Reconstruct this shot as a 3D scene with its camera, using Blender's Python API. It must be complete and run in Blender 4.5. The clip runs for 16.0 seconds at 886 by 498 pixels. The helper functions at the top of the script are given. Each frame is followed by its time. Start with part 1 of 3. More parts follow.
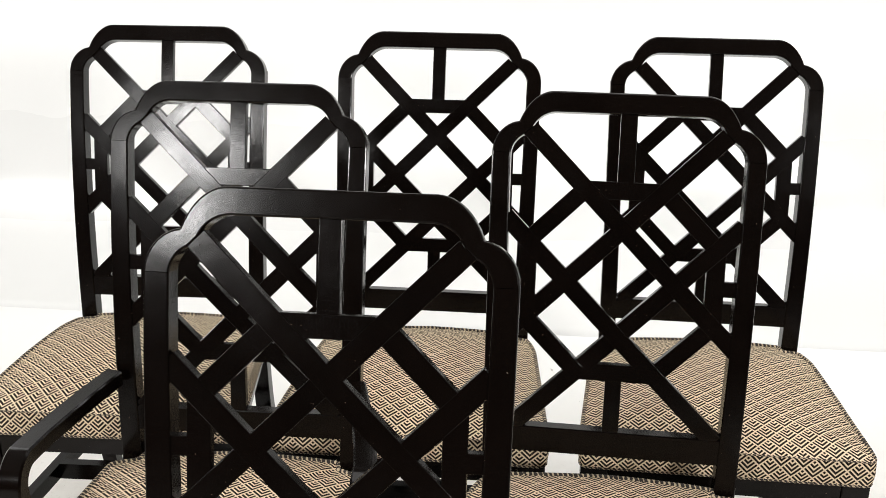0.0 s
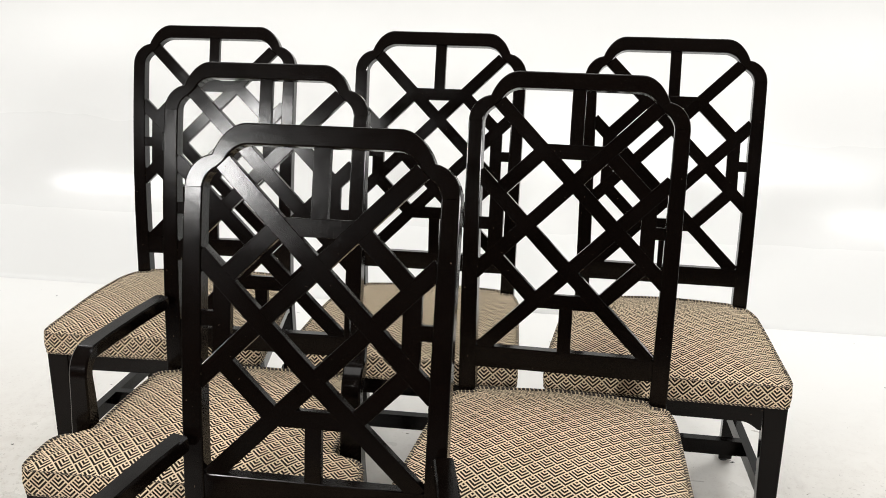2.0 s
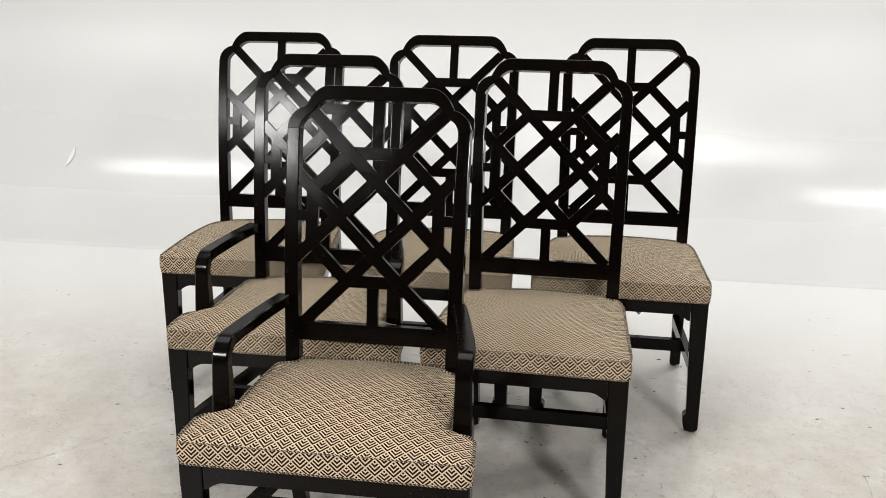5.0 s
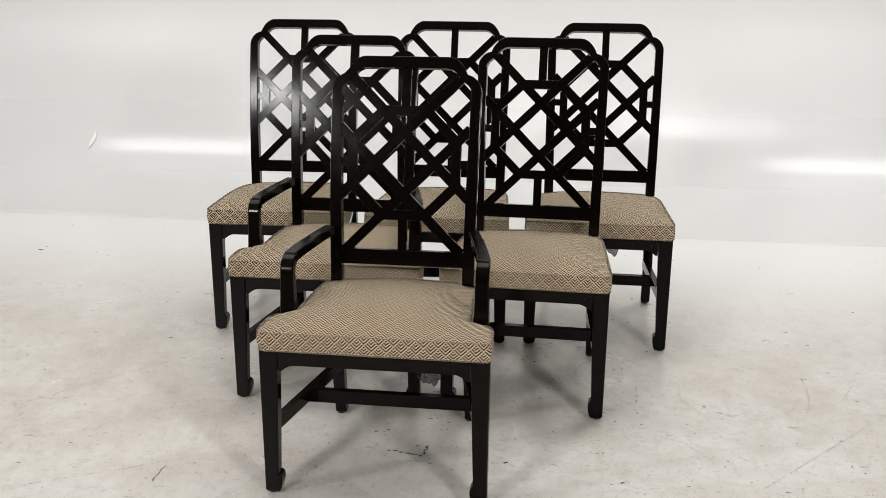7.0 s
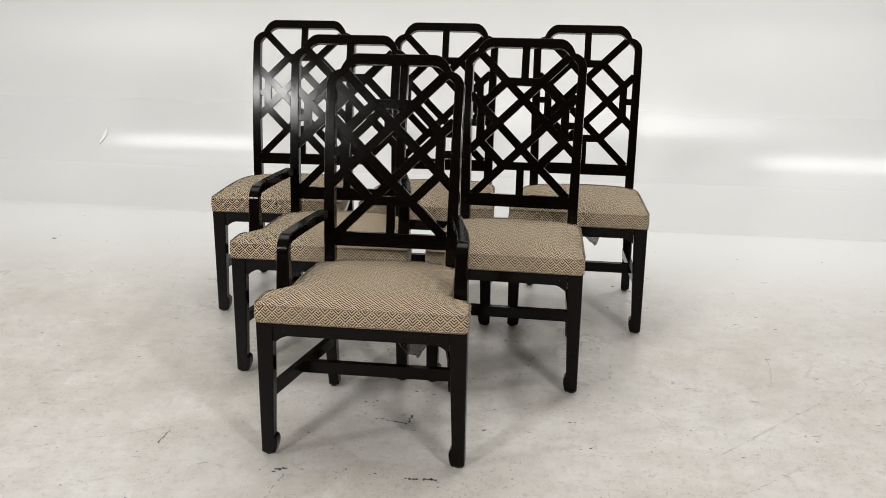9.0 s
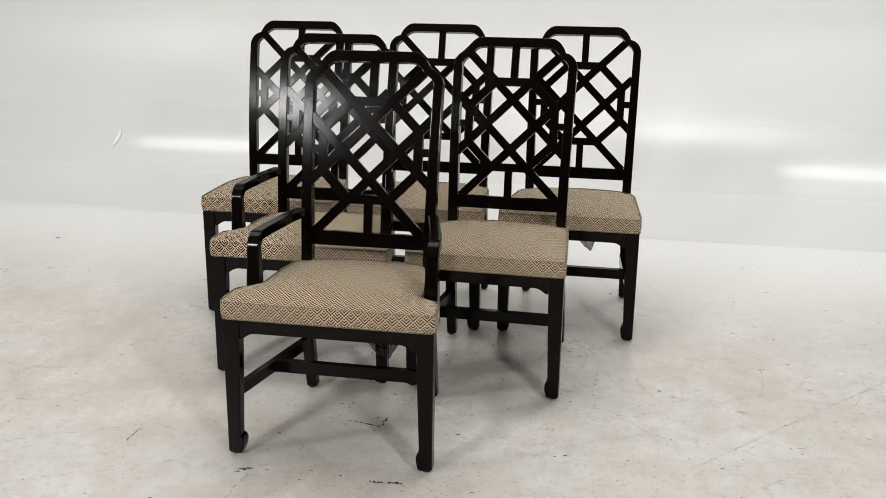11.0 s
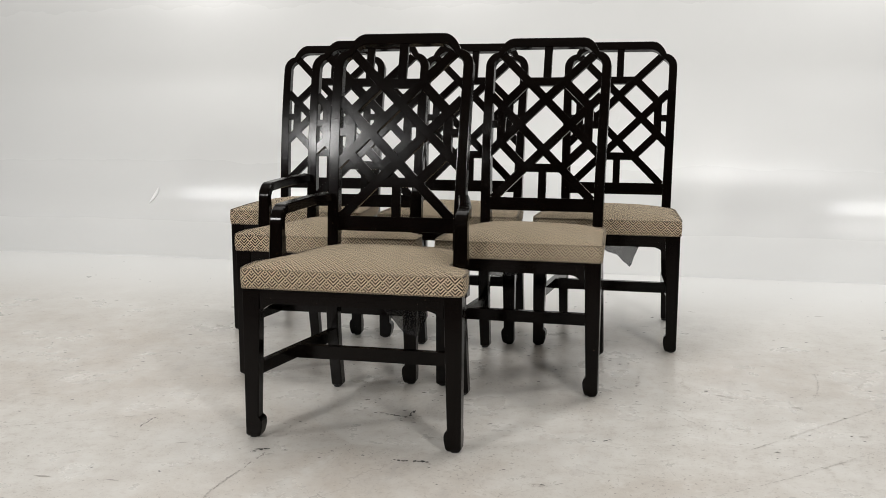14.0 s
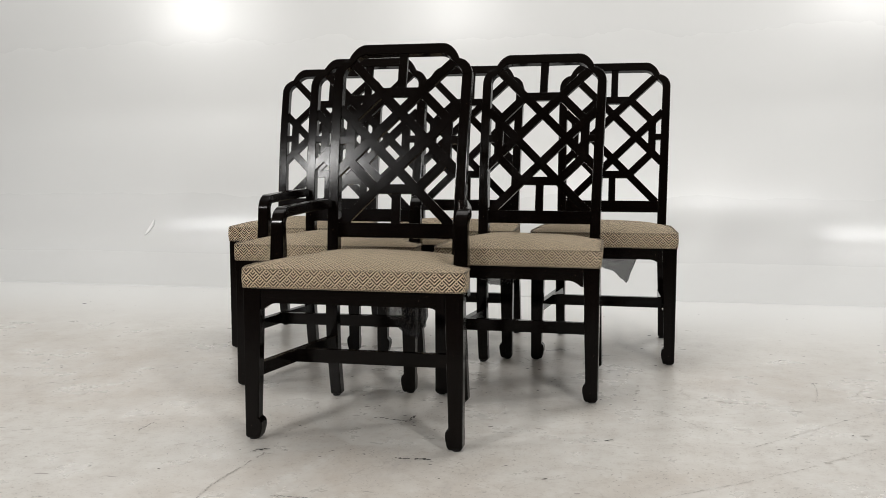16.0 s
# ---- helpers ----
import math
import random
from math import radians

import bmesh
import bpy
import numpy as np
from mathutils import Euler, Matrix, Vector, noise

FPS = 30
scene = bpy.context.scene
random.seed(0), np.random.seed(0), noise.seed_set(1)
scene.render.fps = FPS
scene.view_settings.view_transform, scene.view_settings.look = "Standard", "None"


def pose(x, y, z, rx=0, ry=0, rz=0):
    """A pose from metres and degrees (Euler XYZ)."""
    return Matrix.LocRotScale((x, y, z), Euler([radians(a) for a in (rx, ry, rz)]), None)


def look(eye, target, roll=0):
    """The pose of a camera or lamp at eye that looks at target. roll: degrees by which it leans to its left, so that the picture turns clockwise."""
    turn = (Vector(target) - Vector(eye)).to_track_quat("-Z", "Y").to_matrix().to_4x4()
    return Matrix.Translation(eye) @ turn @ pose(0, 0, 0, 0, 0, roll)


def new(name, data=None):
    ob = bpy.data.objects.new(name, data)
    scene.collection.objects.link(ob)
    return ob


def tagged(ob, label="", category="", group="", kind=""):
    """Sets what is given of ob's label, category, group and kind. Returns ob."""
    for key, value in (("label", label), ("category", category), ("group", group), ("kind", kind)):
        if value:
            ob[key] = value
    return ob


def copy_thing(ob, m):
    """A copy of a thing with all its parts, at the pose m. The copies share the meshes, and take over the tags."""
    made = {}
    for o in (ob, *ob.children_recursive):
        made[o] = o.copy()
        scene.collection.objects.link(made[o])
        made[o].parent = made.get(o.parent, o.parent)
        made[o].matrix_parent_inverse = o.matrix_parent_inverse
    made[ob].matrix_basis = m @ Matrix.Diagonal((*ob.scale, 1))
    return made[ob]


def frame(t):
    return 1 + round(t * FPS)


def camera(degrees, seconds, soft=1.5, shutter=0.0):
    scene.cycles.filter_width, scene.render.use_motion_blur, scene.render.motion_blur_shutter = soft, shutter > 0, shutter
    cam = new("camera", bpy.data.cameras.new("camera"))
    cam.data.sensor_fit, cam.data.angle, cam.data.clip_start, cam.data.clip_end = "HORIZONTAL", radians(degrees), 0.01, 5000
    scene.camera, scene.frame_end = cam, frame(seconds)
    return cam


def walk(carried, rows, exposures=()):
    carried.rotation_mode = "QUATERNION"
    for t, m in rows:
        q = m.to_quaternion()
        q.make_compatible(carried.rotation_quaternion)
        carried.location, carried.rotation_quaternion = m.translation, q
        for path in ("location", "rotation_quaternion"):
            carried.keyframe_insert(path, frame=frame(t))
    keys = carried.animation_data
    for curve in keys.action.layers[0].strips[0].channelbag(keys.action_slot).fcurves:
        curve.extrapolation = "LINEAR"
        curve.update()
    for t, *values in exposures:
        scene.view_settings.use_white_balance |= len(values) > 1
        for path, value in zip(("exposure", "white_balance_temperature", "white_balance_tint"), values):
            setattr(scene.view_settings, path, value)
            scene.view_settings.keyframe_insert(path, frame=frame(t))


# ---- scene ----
cam = camera(47.91, 16.0, soft=0.5)
# seconds, eye x y z, yaw, pitch, roll
ROWS = [
    (0.0, 0.232, -0.457, 1.415, 5.83, -21.70, 0.37),
    (0.5, 0.269, -0.539, 1.413, 6.51, -21.23, 0.49),
    (1.0, 0.319, -0.624, 1.413, 7.43, -20.83, 0.46),
    (1.5, 0.371, -0.720, 1.402, 8.45, -20.33, 0.34),
    (2.0, 0.408, -0.836, 1.398, 9.05, -19.84, 0.25),
    (2.5, 0.422, -0.945, 1.404, 9.46, -19.41, 0.16),
    (3.0, 0.425, -1.091, 1.403, 9.64, -19.21, 0.01),
    (3.5, 0.440, -1.262, 1.404, 9.63, -19.04, 0.01),
    (6.0, 0.541, -1.890, 1.442, 9.02, -18.07, -0.06),
    (6.5, 0.492, -2.059, 1.434, 8.22, -18.05, -0.01),
    (7.0, 0.471, -2.221, 1.424, 7.51, -18.14, 0.04),
    (7.5, 0.477, -2.326, 1.429, 7.11, -18.20, 0.21),
    (8.0, 0.512, -2.383, 1.437, 7.19, -18.15, 0.30),
    (8.5, 0.553, -2.433, 1.439, 7.59, -18.03, 0.32),
    (9.0, 0.571, -2.444, 1.435, 7.98, -17.91, 0.26),
    (11.5, 0.802, -2.362, 1.344, 11.48, -16.50, 0.14),
    (12.0, 0.820, -2.367, 1.284, 12.36, -15.41, -0.09),
    (12.5, 0.808, -2.357, 1.191, 12.81, -14.07, -0.21),
    (13.0, 0.799, -2.348, 1.100, 12.97, -12.61, -0.32),
    (13.5, 0.792, -2.346, 1.013, 12.92, -11.25, -0.35),
    (14.0, 0.791, -2.348, 0.943, 13.04, -9.89, -0.34),
    (14.5, 0.789, -2.355, 0.887, 13.02, -8.72, -0.34),
    (15.0, 0.794, -2.368, 0.853, 12.95, -7.86, -0.39),
    (15.5, 0.788, -2.380, 0.818, 12.75, -7.13, -0.35),
    (16.0, 0.772, -2.390, 0.798, 12.46, -6.64, -0.38),
]


def eye_pose(x, y, z, yaw, pitch, roll):
    a, b = radians(yaw), radians(pitch)
    ahead = Vector((-math.sin(a) * math.cos(b), math.cos(a) * math.cos(b), math.sin(b)))
    return look(Vector((x, y, z)), Vector((x, y, z)) + ahead, roll)


EXPOSURES = [(0.0, 0.57), (3.5, 0.32), (7.0, 0.11), (9.0, 0.07), (12.5, 0.04), (16.0, -0.05)]
walk(cam, [(r[0], eye_pose(*r[1:])) for r in ROWS], EXPOSURES)

# ---- light ----
world = bpy.data.worlds.new("studio_world")
scene.world = world
world.use_nodes = True
world.node_tree.nodes["Background"].inputs[0].default_value = (0.05, 0.05, 0.05, 1)
world.node_tree.nodes["Background"].inputs[1].default_value = 0.2


def area_lamp(name, eye, target, sx, sy, watts, colour=(1, 1, 1)):
    d = bpy.data.lights.new(name, "AREA")
    d.shape, d.size, d.size_y, d.energy, d.color = "RECTANGLE", sx, sy, watts, colour
    ob = new(name, d)
    ob.matrix_world = look(eye, target)
    return ob


# strip softboxes hung over the cove, seen as bright streaks in its gloss paint
area_lamp("strip_softbox", (-2.85, 3.06, 3.0), (-2.85, 3.061, 0), 1.3, 0.38, 13)
area_lamp("strip_softbox", (2.75, 3.1, 3.0), (2.75, 3.101, 0), 1.5, 0.38, 15)
area_lamp("overhead_softbox", (1.5, 2.05, 3.0), (1.5, 2.051, 0), 1.3, 0.55, 15)
# soft lights on the shooting side of the studio
area_lamp("key_softbox", (-1.95, -3.6, 2.55), (-0.2, 0.8, 0.8), 0.44, 0.54, 76, (1.0, 0.985, 0.97))
area_lamp("fill_softbox", (3.1, -3.4, 2.42), (0.5, 1.2, 0.8), 0.40, 0.45, 93, (1.0, 0.985, 0.965))
area_lamp("side_softbox", (-4.9, -2.6, 2.4), (-1.2, 3.4, 1.0), 0.50, 0.55, 98, (1.0, 0.99, 0.97))
# unseen broad fill from above, added to balance floor, seat and wall brightness
area_lamp("overhead_fill", (0.05, 1.1, 3.7), (0.05, 1.101, 0), 3.4, 2.0, 70, (1.0, 0.98, 0.95))


# ---- materials ----
def material(name, rough=0.5, metal=0.0, coat=0.0):
    m = bpy.data.materials.new(name)
    m.use_nodes = True
    nt = m.node_tree
    b = nt.nodes["Principled BSDF"]
    b.inputs["Roughness"].default_value = rough
    b.inputs["Metallic"].default_value = metal
    b.inputs["Coat Weight"].default_value = coat
    return m, nt, b


def node(nt, kind, **inputs):
    n = nt.nodes.new(kind)
    for k, v in inputs.items():
        key = k.replace("_", " ")
        n.inputs[key if key in n.inputs else k].default_value = v
    return n


def math_node(nt, op, a, b=None):
    n = nt.nodes.new("ShaderNodeMath")
    n.operation = op
    for i, v in enumerate((a, b)):
        if v is None:
            continue
        if isinstance(v, (int, float)):
            n.inputs[i].default_value = v
        else:
            nt.links.new(v, n.inputs[i])
    return n.outputs[0]


def mixed(nt, fac, a, b):
    n = nt.nodes.new("ShaderNodeMix")
    n.data_type = "RGBA"
    for i, v in ((0, fac), (6, a), (7, b)):
        if isinstance(v, (int, float)):
            n.inputs[i].default_value = v
        elif isinstance(v, tuple):
            n.inputs[i].default_value = (*v, 1)
        else:
            nt.links.new(v, n.inputs[i])
    return n.outputs[2]


def ramp(nt, fac, lo, hi, soft=False):
    n = nt.nodes.new("ShaderNodeMapRange")
    n.interpolation_type = "SMOOTHSTEP" if soft else "LINEAR"
    n.inputs[1].default_value, n.inputs[2].default_value = lo, hi
    nt.links.new(fac, n.inputs[0])
    return n.outputs[0]


def coords(nt, which="Object", scale=(1, 1, 1)):
    c = nt.nodes.new("ShaderNodeTexCoord")
    m = nt.nodes.new("ShaderNodeMapping")
    m.inputs["Scale"].default_value = scale
    nt.links.new(c.outputs[which], m.inputs[0])
    return m.outputs[0]


def noise_out(nt, vec, scale, detail=4.0, rough=0.55, out=0):
    n = node(nt, "ShaderNodeTexNoise", Scale=scale, Detail=detail, Roughness=rough)
    nt.links.new(vec, n.inputs["Vector"])
    return n.outputs[out]


def bump(nt, b, height, strength, distance):
    n = node(nt, "ShaderNodeBump", Strength=strength, Distance=distance)
    nt.links.new(height, n.inputs["Height"])
    nt.links.new(n.outputs[0], b.inputs["Normal"])


def lacquer_material():
    """Black-brown lacquer: pores along the grain, fine crackle across it in patches, a few pale chips and rubbed edges."""
    m, nt, b = material("black_lacquer", 0.2)
    v = coords(nt)
    big = noise_out(nt, v, 9.0)
    chips = noise_out(nt, v, 170.0, 2.0)
    gate = noise_out(nt, v, 14.0, 2.0)
    chip = math_node(nt, "MULTIPLY", ramp(nt, chips, 0.742, 0.757), ramp(nt, gate, 0.5, 0.6))
    col = mixed(nt, big, (0.0012, 0.0008, 0.0006), (0.0044, 0.0027, 0.0020))
    nt.links.new(mixed(nt, chip, col, (0.11, 0.08, 0.06)), b.inputs["Base Color"])
    b.inputs["Specular IOR Level"].default_value = 0.15
    # crackle: cells short along the grain and long across it
    uv = coords(nt, "UV", (300.0, 40.0, 1.0))
    wob = nt.nodes.new("ShaderNodeVectorMath")
    wob.operation = "SCALE"
    wob.inputs[3].default_value = 1.3
    nt.links.new(noise_out(nt, uv, 0.6, 3.0, 0.6, 1), wob.inputs[0])
    add = nt.nodes.new("ShaderNodeVectorMath")
    add.operation = "ADD"
    nt.links.new(uv, add.inputs[0])
    nt.links.new(wob.outputs[0], add.inputs[1])
    cell = node(nt, "ShaderNodeTexVoronoi", Scale=1.0)
    cell.feature = "DISTANCE_TO_EDGE"
    nt.links.new(add.outputs[0], cell.inputs["Vector"])
    crack = ramp(nt, cell.outputs["Distance"], 0.08, 0.0)
    where = ramp(nt, noise_out(nt, v, 6.5, 2.0), 0.50, 0.66)
    crack = math_node(nt, "MULTIPLY", crack, where)
    pores = noise_out(nt, coords(nt, "UV", (45.0, 420.0, 1.0)), 1.0, 3.0)
    rough = math_node(nt, "ADD", math_node(nt, "MULTIPLY", noise_out(nt, v, 24.0), 0.10), 0.105)
    nt.links.new(math_node(nt, "ADD", rough, math_node(nt, "MULTIPLY", crack, 0.06)), b.inputs["Roughness"])
    h = math_node(nt, "SUBTRACT", math_node(nt, "MULTIPLY", pores, 0.10), math_node(nt, "MULTIPLY", crack, 0.04))
    h = math_node(nt, "ADD", h, math_node(nt, "MULTIPLY", noise_out(nt, v, 70.0), 0.30))
    bump(nt, b, h, 0.14, 0.003)
    return m


def fabric_material():
    """Cream cloth woven with dark nested chevrons in offset diamonds, 37 mm apart."""
    m, nt, b = material("chevron_fabric", 0.92)
    b.inputs["Specular IOR Level"].default_value = 0.12
    uv = nt.nodes.new("ShaderNodeTexCoord").outputs["UV"]
    wob = nt.nodes.new("ShaderNodeVectorMath")
    wob.operation = "SCALE"
    wob.inputs[3].default_value = 0.002
    nt.links.new(noise_out(nt, uv, 9.0, 2.0, 0.5, 1), wob.inputs[0])
    add = nt.nodes.new("ShaderNodeVectorMath")
    add.operation = "ADD"
    nt.links.new(uv, add.inputs[0])
    nt.links.new(wob.outputs[0], add.inputs[1])
    sep = nt.nodes.new("ShaderNodeSeparateXYZ")
    nt.links.new(add.outputs[0], sep.inputs[0])
    u, v = sep.outputs[0], sep.outputs[1]
    L = 0.0370
    p = math_node(nt, "FRACT", math_node(nt, "DIVIDE", math_node(nt, "ADD", u, v), L))
    q = math_node(nt, "FRACT", math_node(nt, "DIVIDE", math_node(nt, "SUBTRACT", v, u), L))
    lo, hi = math_node(nt, "MINIMUM", p, q), math_node(nt, "MAXIMUM", p, q)
    # three nested chevrons and a dot in each diamond, a cream band between diamonds
    stripe = math_node(nt, "PINGPONG", math_node(nt, "MULTIPLY", math_node(nt, "SUBTRACT", lo, 0.030), 4.08), 0.5)
    dark = math_node(nt, "MULTIPLY", ramp(nt, stripe, 0.15, 0.27), math_node(nt, "MULTIPLY", ramp(nt, hi, 1.0, 0.96), ramp(nt, lo, 0.04, 0.08)))
    soil = noise_out(nt, uv, 6.0)
    light = mixed(nt, soil, (0.565, 0.455, 0.312), (0.70, 0.570, 0.418))
    nt.links.new(mixed(nt, dark, light, (0.010, 0.007, 0.0045)), b.inputs["Base Color"])
    bump(nt, b, noise_out(nt, uv, 16.0, 2.0), 0.25, 0.006)
    return m


def piping_material():
    """Welt cord cut from the chevron cloth: dark and cream slanting dashes."""
    m, nt, b = material("piping_cord", 0.9)
    sep = nt.nodes.new("ShaderNodeSeparateXYZ")
    nt.links.new(coords(nt, "UV"), sep.inputs[0])
    turn = math_node(nt, "ADD", math_node(nt, "MULTIPLY", sep.outputs[0], 120.0), math_node(nt, "MULTIPLY", sep.outputs[1], 0.8))
    dash = math_node(nt, "PINGPONG", turn, 0.5)
    worn = noise_out(nt, coords(nt), 130.0, 2.0)
    dark = ramp(nt, math_node(nt, "ADD", dash, math_node(nt, "MULTIPLY", math_node(nt, "SUBTRACT", worn, 0.45), 0.9)), 0.16, 0.26)
    nt.links.new(mixed(nt, dark, (0.46, 0.37, 0.255), (0.018, 0.013, 0.010)), b.inputs["Base Color"])
    bump(nt, b, noise_out(nt, coords(nt), 500.0), 0.4, 0.001)
    return m


def dust_cloth_material():
    m, nt, b = material("grey_dust_cloth", 0.95)
    v = coords(nt)
    nt.links.new(mixed(nt, noise_out(nt, v, 120.0, 5.0), (0.014, 0.014, 0.015), (0.055, 0.055, 0.057)), b.inputs["Base Color"])
    bump(nt, b, noise_out(nt, v, 300.0), 0.4, 0.002)
    # loose gauze weave that lets some light between its threads
    gap = nt.nodes.new("ShaderNodeBsdfTransparent")
    mix = nt.nodes.new("ShaderNodeMixShader")
    nt.links.new(math_node(nt, "ADD", math_node(nt, "MULTIPLY", ramp(nt, noise_out(nt, v, 260.0, 4.0, 0.7), 0.36, 0.60), 0.30), 0.42), mix.inputs[0])
    nt.links.new(gap.outputs[0], mix.inputs[1])
    nt.links.new(b.outputs[0], mix.inputs[2])
    nt.links.new(mix.outputs[0], nt.nodes["Material Output"].inputs["Surface"])
    return m


def floor_material():
    """White floor paint, worn: beige traffic stains, grey smears, roller gloss; back brightened in its colour."""
    m, nt, b = material("worn_white_floor_paint", 0.35)
    v = coords(nt)
    broad = noise_out(nt, v, 0.9, 5.0, 0.6)
    mid = noise_out(nt, v, 4.0, 6.0, 0.65)
    fine = noise_out(nt, v, 30.0, 5.0, 0.7)
    sep = nt.nodes.new("ShaderNodeSeparateXYZ")
    nt.links.new(v, sep.inputs[0])
    trod = ramp(nt, math_node(nt, "ADD", sep.outputs[1], math_node(nt, "MULTIPLY", broad, 0.8)), 2.7, 1.3)
    speck = noise_out(nt, v, 85.0, 3.0, 0.6)
    grit = noise_out(nt, v, 190.0, 2.0, 0.6)
    patch = noise_out(nt, v, 11.0, 8.0, 0.7)
    base = mixed(nt, ramp(nt, mid, 0.35, 0.7), (0.672, 0.652, 0.612), (0.580, 0.553, 0.508))
    base = mixed(nt, math_node(nt, "MULTIPLY", math_node(nt, "MULTIPLY", ramp(nt, broad, 0.44, 0.68), ramp(nt, mid, 0.3, 0.62)), trod), base, (0.530, 0.474, 0.414))
    base = mixed(nt, math_node(nt, "MULTIPLY", math_node(nt, "MULTIPLY", ramp(nt, patch, 0.47, 0.72), 0.55), trod), base, (0.485, 0.442, 0.400))
    base = mixed(nt, math_node(nt, "MULTIPLY", math_node(nt, "MULTIPLY", ramp(nt, patch, 0.44, 0.30), 0.5), trod), base, (0.725, 0.712, 0.685))
    base = mixed(nt, math_node(nt, "MULTIPLY", math_node(nt, "MULTIPLY", ramp(nt, fine, 0.52, 0.70), 0.6), trod), base, (0.45, 0.405, 0.36))
    base = mixed(nt, math_node(nt, "MULTIPLY", math_node(nt, "MULTIPLY", ramp(nt, speck, 0.61, 0.67), ramp(nt, mid, 0.44, 0.60)), trod), base, (0.31, 0.275, 0.24))
    base = mixed(nt, math_node(nt, "MULTIPLY", math_node(nt, "MULTIPLY", ramp(nt, grit, 0.64, 0.70), ramp(nt, patch, 0.42, 0.58)), trod), base, (0.27, 0.24, 0.21))
    streak = noise_out(nt, coords(nt, scale=(1.0, 0.25, 1)), 9.0, 6.0, 0.75)
    base = mixed(nt, math_node(nt, "MULTIPLY", math_node(nt, "MULTIPLY", ramp(nt, streak, 0.58, 0.70), 0.45), trod), base, (0.43, 0.40, 0.375))
    # hairline crazing of the paint, in places
    bend = nt.nodes.new("ShaderNodeVectorMath")
    bend.operation = "MULTIPLY_ADD"
    nt.links.new(noise_out(nt, v, 3.0, 5.0, 0.6, 1), bend.inputs[0])
    bend.inputs[1].default_value = (0.30, 0.30, 0.0)
    nt.links.new(v, bend.inputs[2])
    craze = node(nt, "ShaderNodeTexVoronoi", Scale=2.6)
    craze.feature = "DISTANCE_TO_EDGE"
    nt.links.new(bend.outputs[0], craze.inputs["Vector"])
    hair = math_node(nt, "MULTIPLY", ramp(nt, craze.outputs["Distance"], 0.004, 0.0005), ramp(nt, noise_out(nt, v, 2.3, 3.0), 0.50, 0.60))
    base = mixed(nt, math_node(nt, "MULTIPLY", math_node(nt, "MULTIPLY", hair, 0.5), trod), base, (0.36, 0.32, 0.28))
    # cleaner paint towards the cove, its colour raised further to brighten the back floor
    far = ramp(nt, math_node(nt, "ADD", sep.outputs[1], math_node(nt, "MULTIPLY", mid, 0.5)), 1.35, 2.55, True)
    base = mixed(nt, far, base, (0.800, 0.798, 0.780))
    nt.links.new(base, b.inputs["Base Color"])
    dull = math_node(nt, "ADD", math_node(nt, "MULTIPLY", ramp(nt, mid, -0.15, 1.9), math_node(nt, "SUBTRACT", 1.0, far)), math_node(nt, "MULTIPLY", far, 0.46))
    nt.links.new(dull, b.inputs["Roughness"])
    bump(nt, b, fine, 0.08, 0.003)
    return m


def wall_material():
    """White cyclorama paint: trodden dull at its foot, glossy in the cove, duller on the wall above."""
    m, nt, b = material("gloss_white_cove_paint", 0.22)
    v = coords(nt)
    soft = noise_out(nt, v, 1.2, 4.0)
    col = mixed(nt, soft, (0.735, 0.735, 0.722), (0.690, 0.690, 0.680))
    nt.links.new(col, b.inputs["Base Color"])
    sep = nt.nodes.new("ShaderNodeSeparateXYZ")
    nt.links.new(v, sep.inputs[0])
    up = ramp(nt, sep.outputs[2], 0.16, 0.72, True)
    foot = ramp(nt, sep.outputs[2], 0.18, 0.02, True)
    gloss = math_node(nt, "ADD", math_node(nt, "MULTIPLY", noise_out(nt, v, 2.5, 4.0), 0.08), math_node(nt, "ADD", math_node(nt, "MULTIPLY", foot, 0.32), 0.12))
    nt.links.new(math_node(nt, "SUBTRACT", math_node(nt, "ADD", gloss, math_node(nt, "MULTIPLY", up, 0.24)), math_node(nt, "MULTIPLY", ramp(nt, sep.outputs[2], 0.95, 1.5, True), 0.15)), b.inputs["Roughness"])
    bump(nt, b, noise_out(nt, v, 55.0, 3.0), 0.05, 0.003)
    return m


def plain_material(name, a, c, scale, rough):
    m, nt, b = material(name, rough)
    nt.links.new(mixed(nt, noise_out(nt, coords(nt), scale), a, c), b.inputs["Base Color"])
    return m


LACQUER, FABRIC, PIPING, CLOTH = lacquer_material(), fabric_material(), piping_material(), dust_cloth_material()
FLOOR, WALL = floor_material(), wall_material()
DARK_FLOOR = plain_material("dark_concrete", (0.07, 0.068, 0.065), (0.11, 0.105, 0.10), 3.0, 0.6)
DARK_WALL = plain_material("dark_grey_studio_wall", (0.014, 0.014, 0.014), (0.022, 0.021, 0.020), 2.0, 0.8)
GREY_CEILING = plain_material("grey_ceiling_paint", (0.20, 0.195, 0.19), (0.25, 0.245, 0.235), 2.0, 0.9)
GLIDE = plain_material("dark_metal_glide", (0.008, 0.008, 0.008), (0.02, 0.019, 0.018), 90.0, 0.5)
THREAD = plain_material("frayed_thread", (0.22, 0.19, 0.15), (0.50, 0.45, 0.37), 90.0, 0.95)
FLAKE = plain_material("bare_white_plaster", (0.85, 0.85, 0.83), (0.95, 0.95, 0.94), 40.0, 0.9)


# ---- mesh helpers ----
def mesh_object(name, bm, mat, smooth=False, sharp=28):
    bmesh.ops.recalc_face_normals(bm, faces=bm.faces)
    me = bpy.data.meshes.new(name)
    bm.to_mesh(me)
    bm.free()
    me.materials.append(mat)
    for p in me.polygons:
        p.use_smooth = smooth
    if smooth:
        me.set_sharp_from_angle(angle=radians(sharp))
    return new(name, me)


